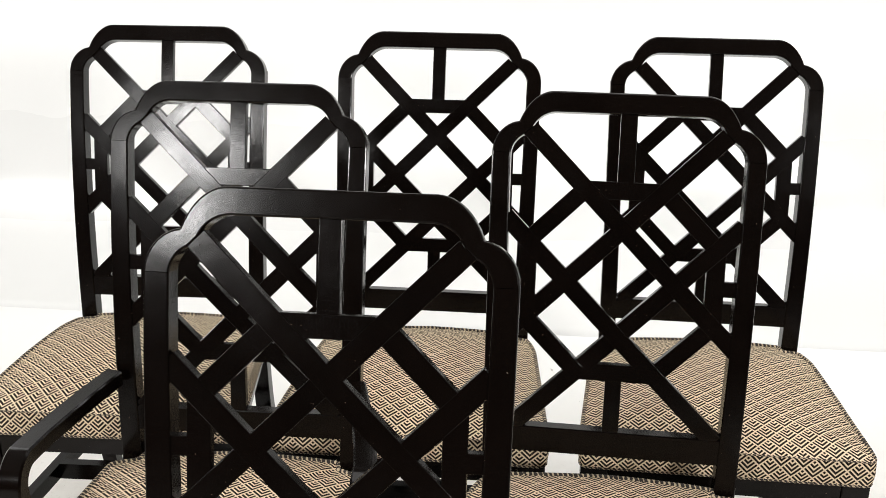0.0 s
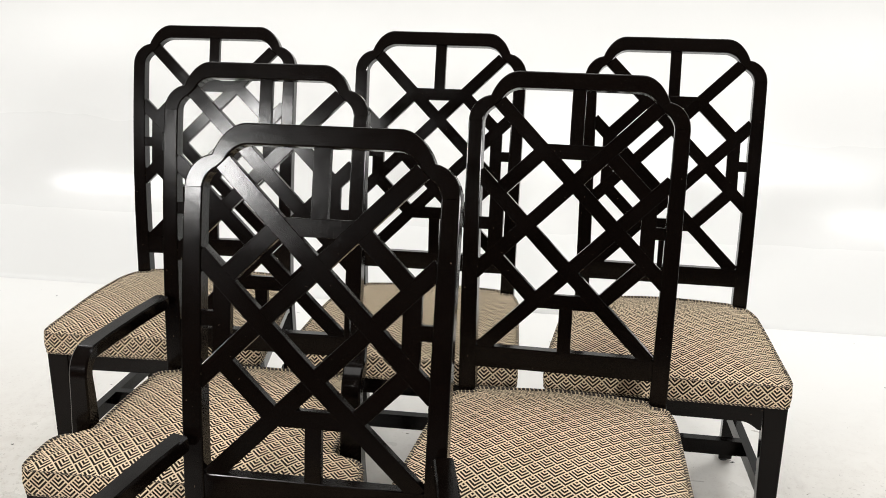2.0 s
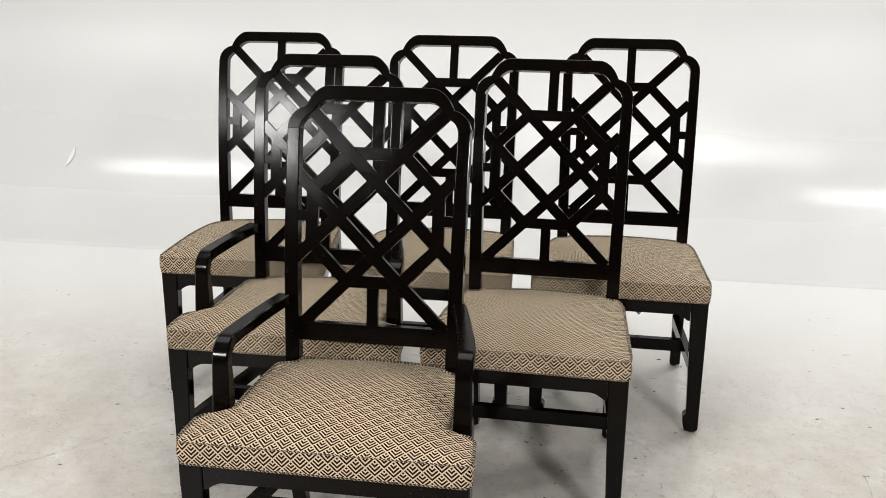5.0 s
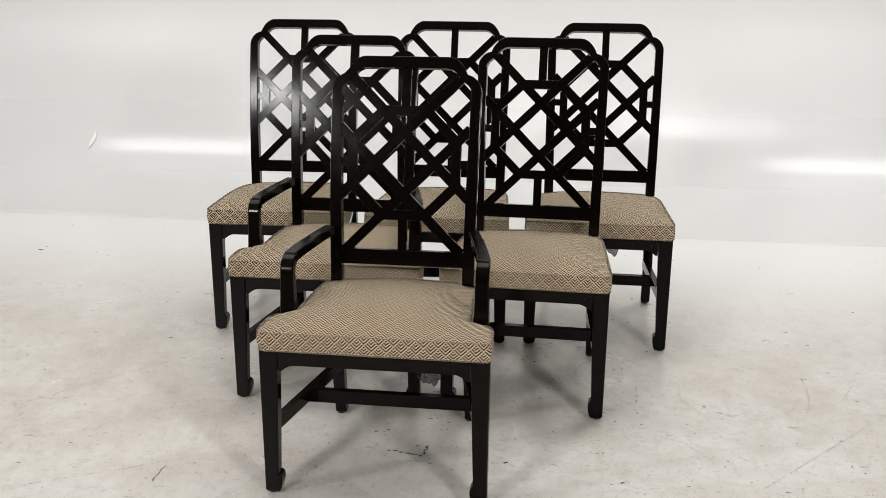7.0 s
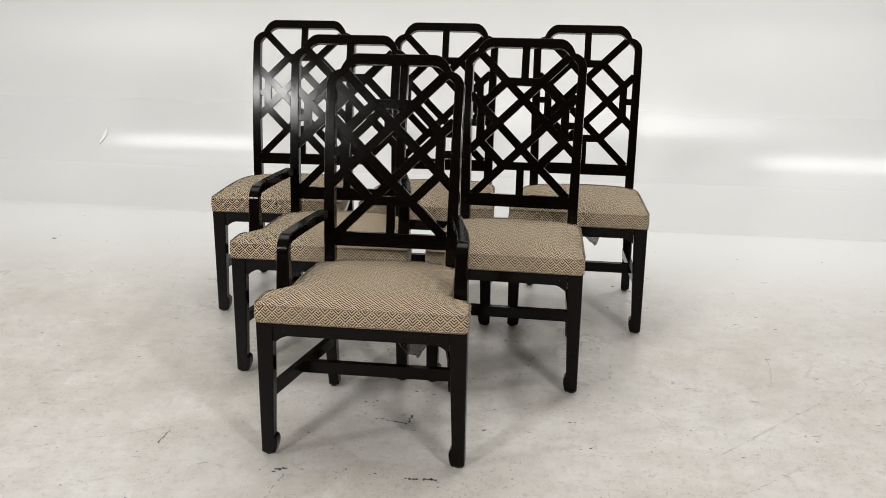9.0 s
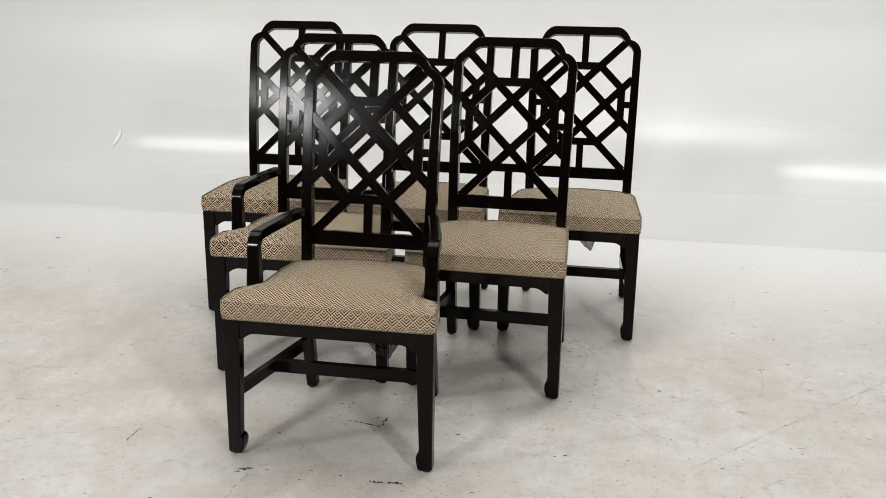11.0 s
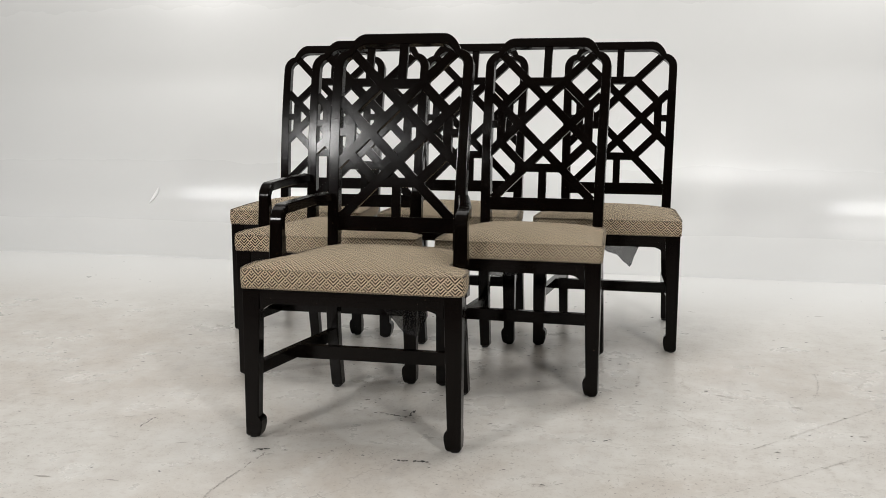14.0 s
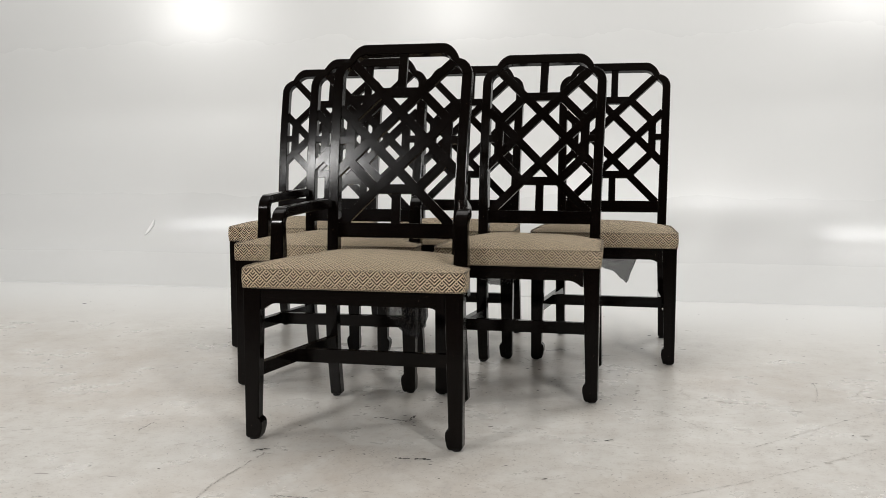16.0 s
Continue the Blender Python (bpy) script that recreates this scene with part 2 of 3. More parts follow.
def part(name, bm, mat, parent, label="", smooth=False):
    ob = mesh_object(name, bm, mat, smooth, 14 if mat is LACQUER else 28)
    ob.parent = parent
    return tagged(ob, label)


def rings_mesh(rings, close_ends=True, loop=True, grain=1.0):
    """A skin over rings of equal point counts; its UV map runs along and around it, scaled by grain."""
    bm = bmesh.new()
    vs = [[bm.verts.new(p) for p in r] for r in rings]
    n = len(rings[0])
    layer = bm.loops.layers.uv.new("UVMap")
    around = [0.0]
    for i in range(n):
        around.append(around[-1] + math.dist(rings[0][i], rings[0][(i + 1) % n]))
    s = 0.0
    start = sum(rings[0][0]) * 1.7
    for a, b in zip(vs, vs[1:]):
        step = (a[0].co - b[0].co).length
        for i in range(n if loop else n - 1):
            j = (i + 1) % n
            f = bm.faces.new((a[i], a[j], b[j], b[i]))
            for lp, at in zip(f.loops, ((s, around[i]), (s, around[i + 1]), (s + step, around[i + 1]), (s + step, around[i]))):
                lp[layer].uv = ((at[0] + start) * grain, (at[1] + start) * grain)
        s += step
    if close_ends:
        bm.faces.new(vs[0][::-1])
        bm.faces.new(vs[-1])
    return bm


def box_ring(x0, x1, y0, y1, z, c=0.003):
    """A rectangle with cut corners at height z."""
    k = c * 0.29
    return [(x0 + c, y0, z), (x1 - c, y0, z), (x1 - k, y0 + k, z), (x1, y0 + c, z), (x1, y1 - c, z), (x1 - k, y1 - k, z), (x1 - c, y1, z), (x0 + c, y1, z),
            (x0 + k, y1 - k, z), (x0, y1 - c, z), (x0, y0 + c, z), (x0 + k, y0 + k, z)]


def box(p, q, bevel=0.002):
    bm = bmesh.new()
    bmesh.ops.create_cube(bm, size=1.0)
    for v in bm.verts:
        v.co = [a + (b - a) * (c + 0.5) for a, b, c in zip(p, q, v.co)]
    if bevel:
        bmesh.ops.bevel(bm, geom=bm.edges[:], offset=bevel, segments=1, affect="EDGES")
    return bm


# ---- studio ----
HALF, FRONT, COVE_Y, COVE_R, TOP = 5.2, -6.0, 2.45, 1.0, 4.2


def build_studio():
    tagged(mesh_object("floor", box((-HALF, FRONT, -0.15), (HALF, -1.6, 0.0), 0), DARK_FLOOR), "dark grey concrete studio floor", "floor", kind="structure")
    bm = box((-HALF, -1.6, -0.15), (HALF, COVE_Y - 0.06, 0.0), 0)
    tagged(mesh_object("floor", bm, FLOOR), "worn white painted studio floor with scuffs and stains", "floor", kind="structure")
    prof = [(COVE_Y - 0.06, 0.0), (COVE_Y, 0.0)]
    for i in range(1, 33):
        a = math.pi / 2 * i / 32
        prof.append((COVE_Y + COVE_R * math.sin(a), COVE_R - COVE_R * math.cos(a)))
    prof += [(COVE_Y + COVE_R, 1.6), (COVE_Y + COVE_R, 2.8), (COVE_Y + COVE_R, TOP)]
    outer = [(COVE_Y + COVE_R + 0.2, TOP), (COVE_Y + COVE_R + 0.2, -0.15), (COVE_Y - 0.06, -0.15)]
    rings = [[(x, y, z) for y, z in prof + outer] for x in (-HALF, HALF)]
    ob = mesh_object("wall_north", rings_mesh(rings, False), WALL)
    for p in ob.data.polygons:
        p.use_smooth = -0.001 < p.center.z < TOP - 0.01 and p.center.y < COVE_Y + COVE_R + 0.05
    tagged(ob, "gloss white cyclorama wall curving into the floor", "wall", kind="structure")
    for name, p, q in (("wall_west", (-HALF - 0.2, FRONT, -0.15), (-HALF, COVE_Y + COVE_R + 0.2, TOP)),
                       ("wall_east", (HALF, FRONT, -0.15), (HALF + 0.2, COVE_Y + COVE_R + 0.2, TOP)),
                       ("wall_south", (-HALF, FRONT - 0.2, -0.15), (HALF, FRONT, TOP))):
        tagged(mesh_object(name, box(p, q, 0), DARK_WALL), "dark grey studio wall", "wall", kind="structure")
    tagged(mesh_object("ceiling", box((-HALF - 0.2, FRONT - 0.2, TOP), (HALF + 0.2, COVE_Y + COVE_R + 0.2, TOP + 0.2), 0), GREY_CEILING),
           "grey painted studio ceiling", "ceiling", kind="structure")


build_studio()

# ---- chairs ----
ZC = 0.7732                                    # middle of the fret
FOOT = -0.006                                  # sole of the legs


def back_y(z):
    """Front face of the back: raked, and bowed a little further back towards the top."""
    return 0.4194 + 0.240 * (z - 0.5) + 0.209 * (z - 0.75) ** 2


def back_slope(z):
    return 0.240 + 0.418 * (z - 0.75)


def back_z(v):
    """Height of the point v along the back from the middle of the fret."""
    z, n = ZC, 12
    for _ in range(n):
        z += v / n / math.sqrt(1 + back_slope(z + v / n / 2) ** 2)
    return z


SEAT_Z, APRON_Z = 0.3955, 0.357
A_, C_, BW = 0.0867, 0.2104, 0.0282            # fret: inner lines, outer lines, bar width
TOP_IN, LOW_IN, STUB = 0.2683, -0.249, 0.0131
STILE_O, STILE_W, JOINT = 0.2132, 0.0295, 0.2005


def back_point(u, v, w):
    """A point of the back: u across, v up along it, w behind its front face."""
    z = back_z(v)
    k = back_slope(z)
    c = 1 / math.sqrt(1 + k * k)
    return (u, back_y(z) + w * c, z - w * k * c)


def back_prism(outline, w0, w1, bevel=0.0018):
    """A board in the back's plane, with its edges eased."""
    bm = bmesh.new()
    f = bm.faces.new([bm.verts.new((u, w0, v)) for u, v in outline])
    ext = bmesh.ops.extrude_face_region(bm, geom=[f])
    for v in ext["geom"]:
        if isinstance(v, bmesh.types.BMVert):
            v.co.y = w1
    edges = [e for e in bm.edges if abs(e.verts[0].co.y - e.verts[1].co.y) < 1e-6]
    bmesh.ops.bevel(bm, geom=edges, offset=bevel, segments=2, profile=0.5, affect="EDGES", clamp_overlap=True)
    for v in bm.verts:
        v.co = back_point(v.co.x, v.co.z, v.co.y)
    return bm


def back_bar(p, q, width, w0, w1, n=8, c=0.0010):
    """A straight bar of the fret from p to q, following the bow of the back."""
    p, q = Vector(p), Vector(q)
    side = Vector((-(q - p).y, (q - p).x)).normalized()
    h = width / 2
    k = c * 0.29
    section = [(-h + c, w0), (h - c, w0), (h - k, w0 + k), (h, w0 + c), (h, w1 - c), (h - c, w1), (-h + c, w1), (-h, w1 - c), (-h, w0 + c), (-h + k, w0 + k)]
    rings = []
    for i in range(n + 1):
        m = p + (q - p) * i / n
        rings.append([back_point(*(m + side * a), w) for a, w in section])
    return rings_mesh(rings)


def arc(cx, cy, rx, ry, a0, a1, n):
    return [(cx + rx * math.cos(radians(a0 + (a1 - a0) * i / n)), cy + ry * math.sin(radians(a0 + (a1 - a0) * i / n))) for i in range(n + 1)]


def crest_mesh(w0, w1, c=0.0026):
    """The top rail: flat, then two rounded steps down to each stile; its section follows the outer and inner edges."""
    so, si = STILE_O, STILE_O - STILE_W
    foot = JOINT + 0.0008
    pairs = [((0.118 * i / 6, 0.301), (0.112 * i / 6, 0.2683)) for i in range(6)]
    pairs += zip(arc(0.118, 0.2020, 0.0624, 0.0990, 90, 30, 11), arc(0.1120, 0.2273, 0.042, 0.041, 90, 22, 11))
    pairs += zip(arc(0.1660, 0.2005, so - 0.1660, 0.0517, 82, 4, 11), arc(0.1500, 0.1975, si - 0.1500, 0.036, 66, 12, 11))
    pairs.append(((so, foot), (si, foot)))
    pairs = [((-o[0], o[1]), (-n[0], n[1])) for o, n in pairs[:0:-1]] + pairs
    rings = []
    k = c * 0.29
    for o, n in pairs:
        o, n = Vector(o), Vector(n)
        d = (o - n).normalized()
        section = [(o - d * c, w0), (o - d * k, w0 + k), (o, w0 + c), (o, w1 - c), (o - d * c, w1), (n + d * c, w1), (n, w1 - c), (n, w0 + c), (n + d * k, w0 + k), (n + d * c, w0)]
        rings.append([back_point(p.x, p.y, w) for p, w in section])
    return rings_mesh(rings, grain=0.0)


def stile_rings(side):
    """Back post and rear leg in one: straight raked top, bent at the seat, splayed to the floor."""
    rings = []
    steps = [(back_z(JOINT), None), (0.92, None), (0.87, None), (0.82, None), (0.77, None), (0.72, None), (0.67, None), (0.62, None), (0.57, None), (0.52, None), (0.47, None), (0.43, 0.4235), (0.39, 0.4180), (0.34, 0.4115),
             (0.29, 0.4075), (0.24, 0.4070), (0.18, 0.4115), (0.13, 0.4180), (0.08, 0.4265), (0.03, 0.4370), (0.005, 0.4420), (-0.0015, 0.4435)]
    for z, y in steps:
        f = min(max((z - 0.45) / 0.5, 0), 1)
        xo = 0.2075 + (STILE_O - 0.2075) * f
        w = STILE_W + (0.034 - STILE_W) * (1 - f)
        if y is None:
            y = back_y(z)
        d = 0.034
        if z < 0.3:
            w -= 0.004 * (1 - z / 0.3)
        e = 0.006 if z < 0.003 else 0.0
        out = min(max((0.42 - z) / 0.25, 0), 1)
        xo += (0.009 if side > 0 else 0.003) * out
        w += 0.003 * out
        x0, x1 = sorted((side * (xo - e), side * (xo - w + e)))
        rings.append(box_ring(x0, x1, y + e, y + d - e, z, 0.0022))
    return rings


def leg_rings(side, half):
    """Front leg: square, tapering on its inner faces, ending in an inward hoof."""
    rings = []
    splay = -0.002
    for z, w in ((SEAT_Z, 0.0485), (0.33, 0.0460), (0.20, 0.0420), (0.10, 0.0383), (0.055, 0.0368), (0.0525, 0.0373), (0.0505, 0.0398), (0.0465, 0.0428), (0.041, 0.0448), (0.035, 0.0454),
                 (0.028, 0.0451), (0.021, 0.0440), (0.013, 0.0422), (0.005, 0.0400), (-0.0015, 0.0365)):
        e = 0.004 if z < 0.003 else 0.0
        k = 1 - z / SEAT_Z
        o = half + splay * k
        x0, x1 = sorted((side * (o - e), side * (o - w)))
        rings.append(box_ring(x0, x1, e - 0.014 * k, w * 0.8 - 0.010 * k - e, z, 0.0028))
    return rings


def glide_mesh(x, y):
    """Small turned foot pad under a leg."""
    n = 14
    return rings_mesh([[(x + r * math.cos(2 * math.pi * i / n), y + r * math.sin(2 * math.pi * i / n), z + FOOT) for i in range(n)]
                       for r, z in ((0.0095, 0.0), (0.0112, 0.0010), (0.0114, 0.0036), (0.0100, 0.0052))])


def apron_outline(x0, x1):
    """Rail under the seat with a small curved bracket at each end: (along, up) pairs."""
    pts = [(x0, SEAT_Z), (x0, 0.3395), (x0 + 0.008, 0.3405)]
    pts += [(x0 + 0.008 + 0.034 * s, 0.3405 + (APRON_Z - 0.3405) * math.sin(s * math.pi / 2) ** 0.9) for s in (0.15, 0.3, 0.45, 0.6, 0.75, 0.9, 1.0)]
    left = pts[1:]
    return left + [(x0 + x1 - a, z) for a, z in left[::-1]] + [(x1, SEAT_Z), (x0, SEAT_Z)]


def board_between(outline, p, q, thick):
    """An outline (along, up) stood up on the line p to q (x, y) and given thickness to its left."""
    p, q = Vector(p), Vector(q)
    d = (q - p).normalized()
    n = Vector((-d.y, d.x)) * thick
    bm = bmesh.new()
    f = bm.faces.new([bm.verts.new((a, 0, z)) for a, z in outline])
    ext = bmesh.ops.extrude_face_region(bm, geom=[f])
    for v in ext["geom"]:
        if isinstance(v, bmesh.types.BMVert):
            v.co.y = 1
    for v in bm.verts:
        a, s = v.co.x, v.co.y
        g = p + d * a + n * s
        v.co.x, v.co.y = g.x, g.y
    return bm


def stretcher(p, q, z0, z1, thick):
    length = (Vector(q) - Vector(p)).length
    return board_between([(0, z0), (length, z0), (length, z1), (0, z1)], p, q, thick)


def cushion_outline(half, arm):
    """Plan of the seat cushion, anticlockwise from the front's middle; an armchair's is cut back round its arm posts."""
    def corner(a, b, c, r, n=6):
        a, b, c = Vector(a), Vector(b), Vector(c)
        p, q = b + (a - b).normalized() * r, b + (c - b).normalized() * r
        return [tuple((1 - t) ** 2 * p + 2 * t * (1 - t) * b + t * t * q) for t in [i / n for i in range(n + 1)]]
    f = half + 0.004
    if arm:
        key = [(0, -0.006, 0), (f, -0.006, 0.022), (f - 0.008, 0.108, 0.030), (0.228, 0.118, 0.010), (0.216, 0.398, 0.012), (0.172, 0.414, 0.006), (0.172, 0.434, 0.008), (0, 0.442, 0)]
    else:
        key = [(0, -0.006, 0), (f, -0.006, 0.020), (0.222, 0.372, 0.030), (0.206, 0.412, 0.008), (0.172, 0.415, 0.006), (0.172, 0.434, 0.008), (0, 0.442, 0)]
    pts = []
    for i, (x, y, r) in enumerate(key):
        if r:
            pts += corner(key[i - 1][:2], (x, y), key[i + 1][:2], r)
        else:
            pts.append((x, y))
    full = pts + [(-x, y) for x, y in pts[-2:0:-1]]
    dense = []
    for a, b in zip(full, full[1:] + full[:1]):
        n = max(1, int(math.dist(a, b) / 0.02))
        dense += [(a[0] + (b[0] - a[0]) * i / n, a[1] + (b[1] - a[1]) * i / n) for i in range(n)]
    return dense


SEAM = 0.446


def crown(s):
    return SEAM + 0.0235 * (1 - (1 - s) ** 3)


def seat_dip(x, y):
    """The seat sinks towards its back, most at the two rear corners."""
    f = min(max((y - 0.20) / 0.22, 0), 1) ** 1.5
    return -f * (0.006 + 0.006 * min(abs(x) / 0.2, 1) ** 2)


def cushion_mesh(outline):
    cx, cy = 0.0, 0.2
    rings = []

    def ring(scale, z, out=0.0):
        r = []
        for x, y in outline:
            d = Vector((x - cx, y - cy))
            k = scale + out / max(d.length, 0.05)
            px, py = cx + d.x * k, cy + d.y * k
            sag = 0.004 * math.sin(9 * px + 3) * math.sin(8 * py)
            dip = seat_dip(px, py)
            r.append((px, py, z + (sag + dip if z > SEAM - 0.001 else 0)))
        return r

    for z, o in ((SEAT_Z + 0.0015, -0.003), (SEAT_Z + 0.006, 0.001), (SEAT_Z + 0.022, 0.0035), (SEAM - 0.008, 0.002)):
        rings.append(ring(1.0, z, o))
    for s in (0.0, 0.03, 0.08, 0.16, 0.28, 0.42, 0.58, 0.75, 0.88):
        rings.append(ring(1 - s, crown(s), 0.001 if s == 0 else 0))
    bm = rings_mesh(rings)
    return bm


def cushion_uv(ob):
    me = ob.data
    uv = me.uv_layers["UVMap"]
    for p in me.polygons:
        n = p.normal
        for li in p.loop_indices:
            co = me.vertices[me.loops[li].vertex_index].co
            if abs(n.z) > 0.62:
                uv.data[li].uv = (co.x, co.y * 1.02 + 0.004)
            elif abs(n.y) > abs(n.x) * 0.9:
                uv.data[li].uv = (co.x, co.z - SEAM)
            else:
                uv.data[li].uv = (co.y, co.z - SEAM)


def tube_along(points, radius, n=7):
    """A closed cord along points; radius is asked at each of them."""
    bm = bmesh.new()
    layer = bm.loops.layers.uv.new("UVMap")
    vs, run, m = [], [0.0], len(points)
    for i, p in enumerate(points):
        t = (Vector(points[(i + 1) % m]) - Vector(points[i - 1])).normalized()
        s = t.cross(Vector((0, 0, 1))).normalized()
        u = s.cross(t)
        r = radius(p)
        vs.append([bm.verts.new(Vector(p) + r * (math.cos(2 * math.pi * k / n) * s + math.sin(2 * math.pi * k / n) * u)) for k in range(n)])
        run.append(run[-1] + math.dist(p, points[(i + 1) % m]))
    for i in range(m):
        a, b = vs[i], vs[(i + 1) % m]
        for k in range(n):
            f = bm.faces.new((a[k], a[(k + 1) % n], b[(k + 1) % n], b[k]))
            for lp, at in zip(f.loops, ((run[i], k / n), (run[i], (k + 1) / n), (run[i + 1], (k + 1) / n), (run[i + 1], k / n))):
                lp[layer].uv = at
    return bm


def fray_mesh(points):
    """Short loose threads standing out of the seam along the sides and back."""
    rnd = random.Random(23)
    bm = bmesh.new()
    m = len(points)
    for _ in range(420):
        i = rnd.randrange(m)
        p, q = Vector(points[i]), Vector(points[(i + 1) % m])
        at = p.lerp(q, rnd.random())
        if at.y < 0.03:
            continue
        along = (q - p).normalized()
        out = along.cross(Vector((0, 0, 1)))
        tip = at + out * rnd.uniform(0.003, 0.0075) + along * rnd.gauss(0, 0.003) + Vector((0, 0, rnd.uniform(-0.003, 0.004)))
        w = along * 0.00035
        up = Vector((0, 0, 0.0004))
        a = [bm.verts.new(at + k) for k in (-w, w, up)]
        c = bm.verts.new(tip)
        for k in range(3):
            bm.faces.new((a[k], a[(k + 1) % 3], c))
    return bm


def arm_mesh(side):
    """Arm and its post in one bent piece: from the stile forward, round the bend and down to the seat rail."""
    path = [(0.206, 0.432, 0.585), (0.224, 0.36, 0.584), (0.248, 0.255, 0.580), (0.255, 0.214, 0.578)]
    cy, cz, r = 0.204, 0.540, 0.038
    for i in range(0, 13):
        a = radians(90 + 90 * i / 12)
        path.append((0.256, cy + r * math.cos(a) - 0.0, cz + r * math.sin(a)))
    path += [(0.256, 0.1650, 0.50), (0.256, 0.161, 0.45), (0.256, 0.157, 0.40), (0.256, 0.155, 0.365)]
    rings = []
    for i, p in enumerate(path):
        t = (Vector(path[min(i + 1, len(path) - 1)]) - Vector(path[max(i - 1, 0)])).normalized()
        s = Vector((1, 0, 0)) - Vector((1, 0, 0)).dot(t) * t
        s.normalize()
        u = s.cross(t)
        hw, ht, c = 0.0175, 0.0140, 0.003
        if i < 3:
            hw, ht = 0.015 + 0.001 * i, 0.0140
        if i > 16:
            hw = 0.0175 + 0.0008 * (i - 16)
            ht = 0.0140 + 0.0025 * (i - 16)
        ring = [(-hw + c, -ht), (hw - c, -ht), (hw, -ht + c), (hw, ht - c), (hw - c, ht), (-hw + c, ht), (-hw, ht - c), (-hw, -ht + c)]
        rings.append([(q.x * side, q.y, q.z) for q in (Vector(p) + s * a + u * b for a, b in ring)])
    return rings_mesh(rings)


def build_chair(name, arm):
    half = 0.2925 if arm else 0.2490
    root = new(name)
    # back posts with rear legs, crest, lower rail
    for s in (-1, 1):
        post = part("back_post", rings_mesh(stile_rings(s)), LACQUER, root, smooth=True)
        part("glide", glide_mesh(s * 0.197, 0.459), GLIDE, post, "dark metal floor glide", True)
    part("crest_rail", crest_mesh(0.0, 0.030), LACQUER, root, smooth=True)
    si = STILE_O - STILE_W
    part("lower_rail", back_prism([(-si + 0.003, LOW_IN), (si - 0.003, LOW_IN), (si - 0.005, LOW_IN - 0.044), (-si + 0.005, LOW_IN - 0.044)], 0.002, 0.027), LACQUER, root)
    # fretwork bars, jointed almost flush
    deep = [0.0022]

    def bar(p, q, width=BW):
        w = deep[0]
        deep[0] += 0.00006
        part("fret_bar", back_bar(p, q, width, w, 0.0180 - (w - 0.0022)), LACQUER, root, smooth=True)

    hx, hy = (C_ - A_) / 2, (C_ + A_) / 2
    end = si + 0.003
    for s in (-1, 1):
        bar((s * 0.1535, 0.1535 + A_), (-s * end, A_ - end))
        bar((s * end, end - A_), (-s * (-LOW_IN - A_ + 0.004), LOW_IN - 0.004))
    for s in (-1, 1):
        for k in (-1, 1):
            bar((s * hx, k * hy), (s * hy, k * hx))
    for k in (-1, 1):
        bar((-hx, k * 0.1476), (hx, k * 0.1476), 0.0285)
        bar((k * 0.1476, -hx), (k * 0.1476, hx), 0.0285)
        bar((k * 0.1476, 0), (k * end, 0), 0.024)
    bar((0, 0.1476), (0, TOP_IN + 0.004), 2 * STUB)
    bar((0, -0.1476), (0, LOW_IN - 0.004), 2 * STUB)
    # seat frame
    for s in (-1, 1):
        leg = part("front_leg", rings_mesh(leg_rings(s, half)), LACQUER, root)
        part("glide", glide_mesh(s * (half - 0.0195), 0.001), GLIDE, leg, "dark metal floor glide", True)
        p, q = (s * (half - 0.003), 0.0380), (s * 0.2065, 0.4125)
        if s > 0:
            bm = board_between(apron_outline(0, math.dist(p, q)), p, q, 0.022)
        else:
            bm = board_between(apron_outline(0, math.dist(p, q)), q, p, 0.022)
        part("side_rail", bm, LACQUER, root)
    part("front_rail", board_between(apron_outline(0, 2 * half - 0.097), (-half + 0.0485, 0.0022), (half - 0.0485, 0.0022), 0.022), LACQUER, root)
    part("back_rail", box((-0.176, 0.416, 0.345), (0.176, 0.438, SEAT_Z)), LACQUER, root)
    # stretchers
    for s in (-1, 1):
        part("side_stretcher", stretcher(*([(s * (half - 0.014), 0.034), (s * 0.198, 0.4125)] if s > 0 else [(s * 0.198, 0.4125), (s * (half - 0.014), 0.034)]), 0.158, 0.191, 0.020), LACQUER, root)
    xm = half - 0.014 - (half - 0.014 - 0.198) * 0.44 - 0.020
    part("cross_stretcher", stretcher((-xm, 0.200), (xm, 0.200), 0.157, 0.194, 0.020), LACQUER, root)
    # upholstery
    outline = cushion_outline(half, arm)
    seat = part("seat_cushion", cushion_mesh(outline), FABRIC, root, "cream and black chevron woven fabric", True)
    cushion_uv(seat)
    top, foot = [], []
    for x, y in outline:
        d = Vector((x, y - 0.2))
        d *= 1 - 0.0004 / d.length
        top.append((d.x, 0.2 + d.y, SEAM + 0.0008 + 0.004 * math.sin(9 * x + 3) * math.sin(8 * y) + seat_dip(x, y)))
        foot.append((d.x, 0.2 + d.y, SEAT_Z + 0.0028))
    part("piping", tube_along(top, lambda p: 0.0016 + 0.0024 * min(max((p[1] - 0.004) / 0.02, 0), 1)), PIPING, seat, "slant-striped welt cord", True)
    part("lower_piping", tube_along(foot, lambda p: 0.0021), PIPING, seat, "slant-striped welt cord", True)
    tagged(part("frayed_threads", fray_mesh(top), THREAD, seat, "pale loose threads along the seam"), kind="stuff")
    if arm:
        for s in (-1, 1):
            part("arm", arm_mesh(s), LACQUER, root, smooth=True)
    return root


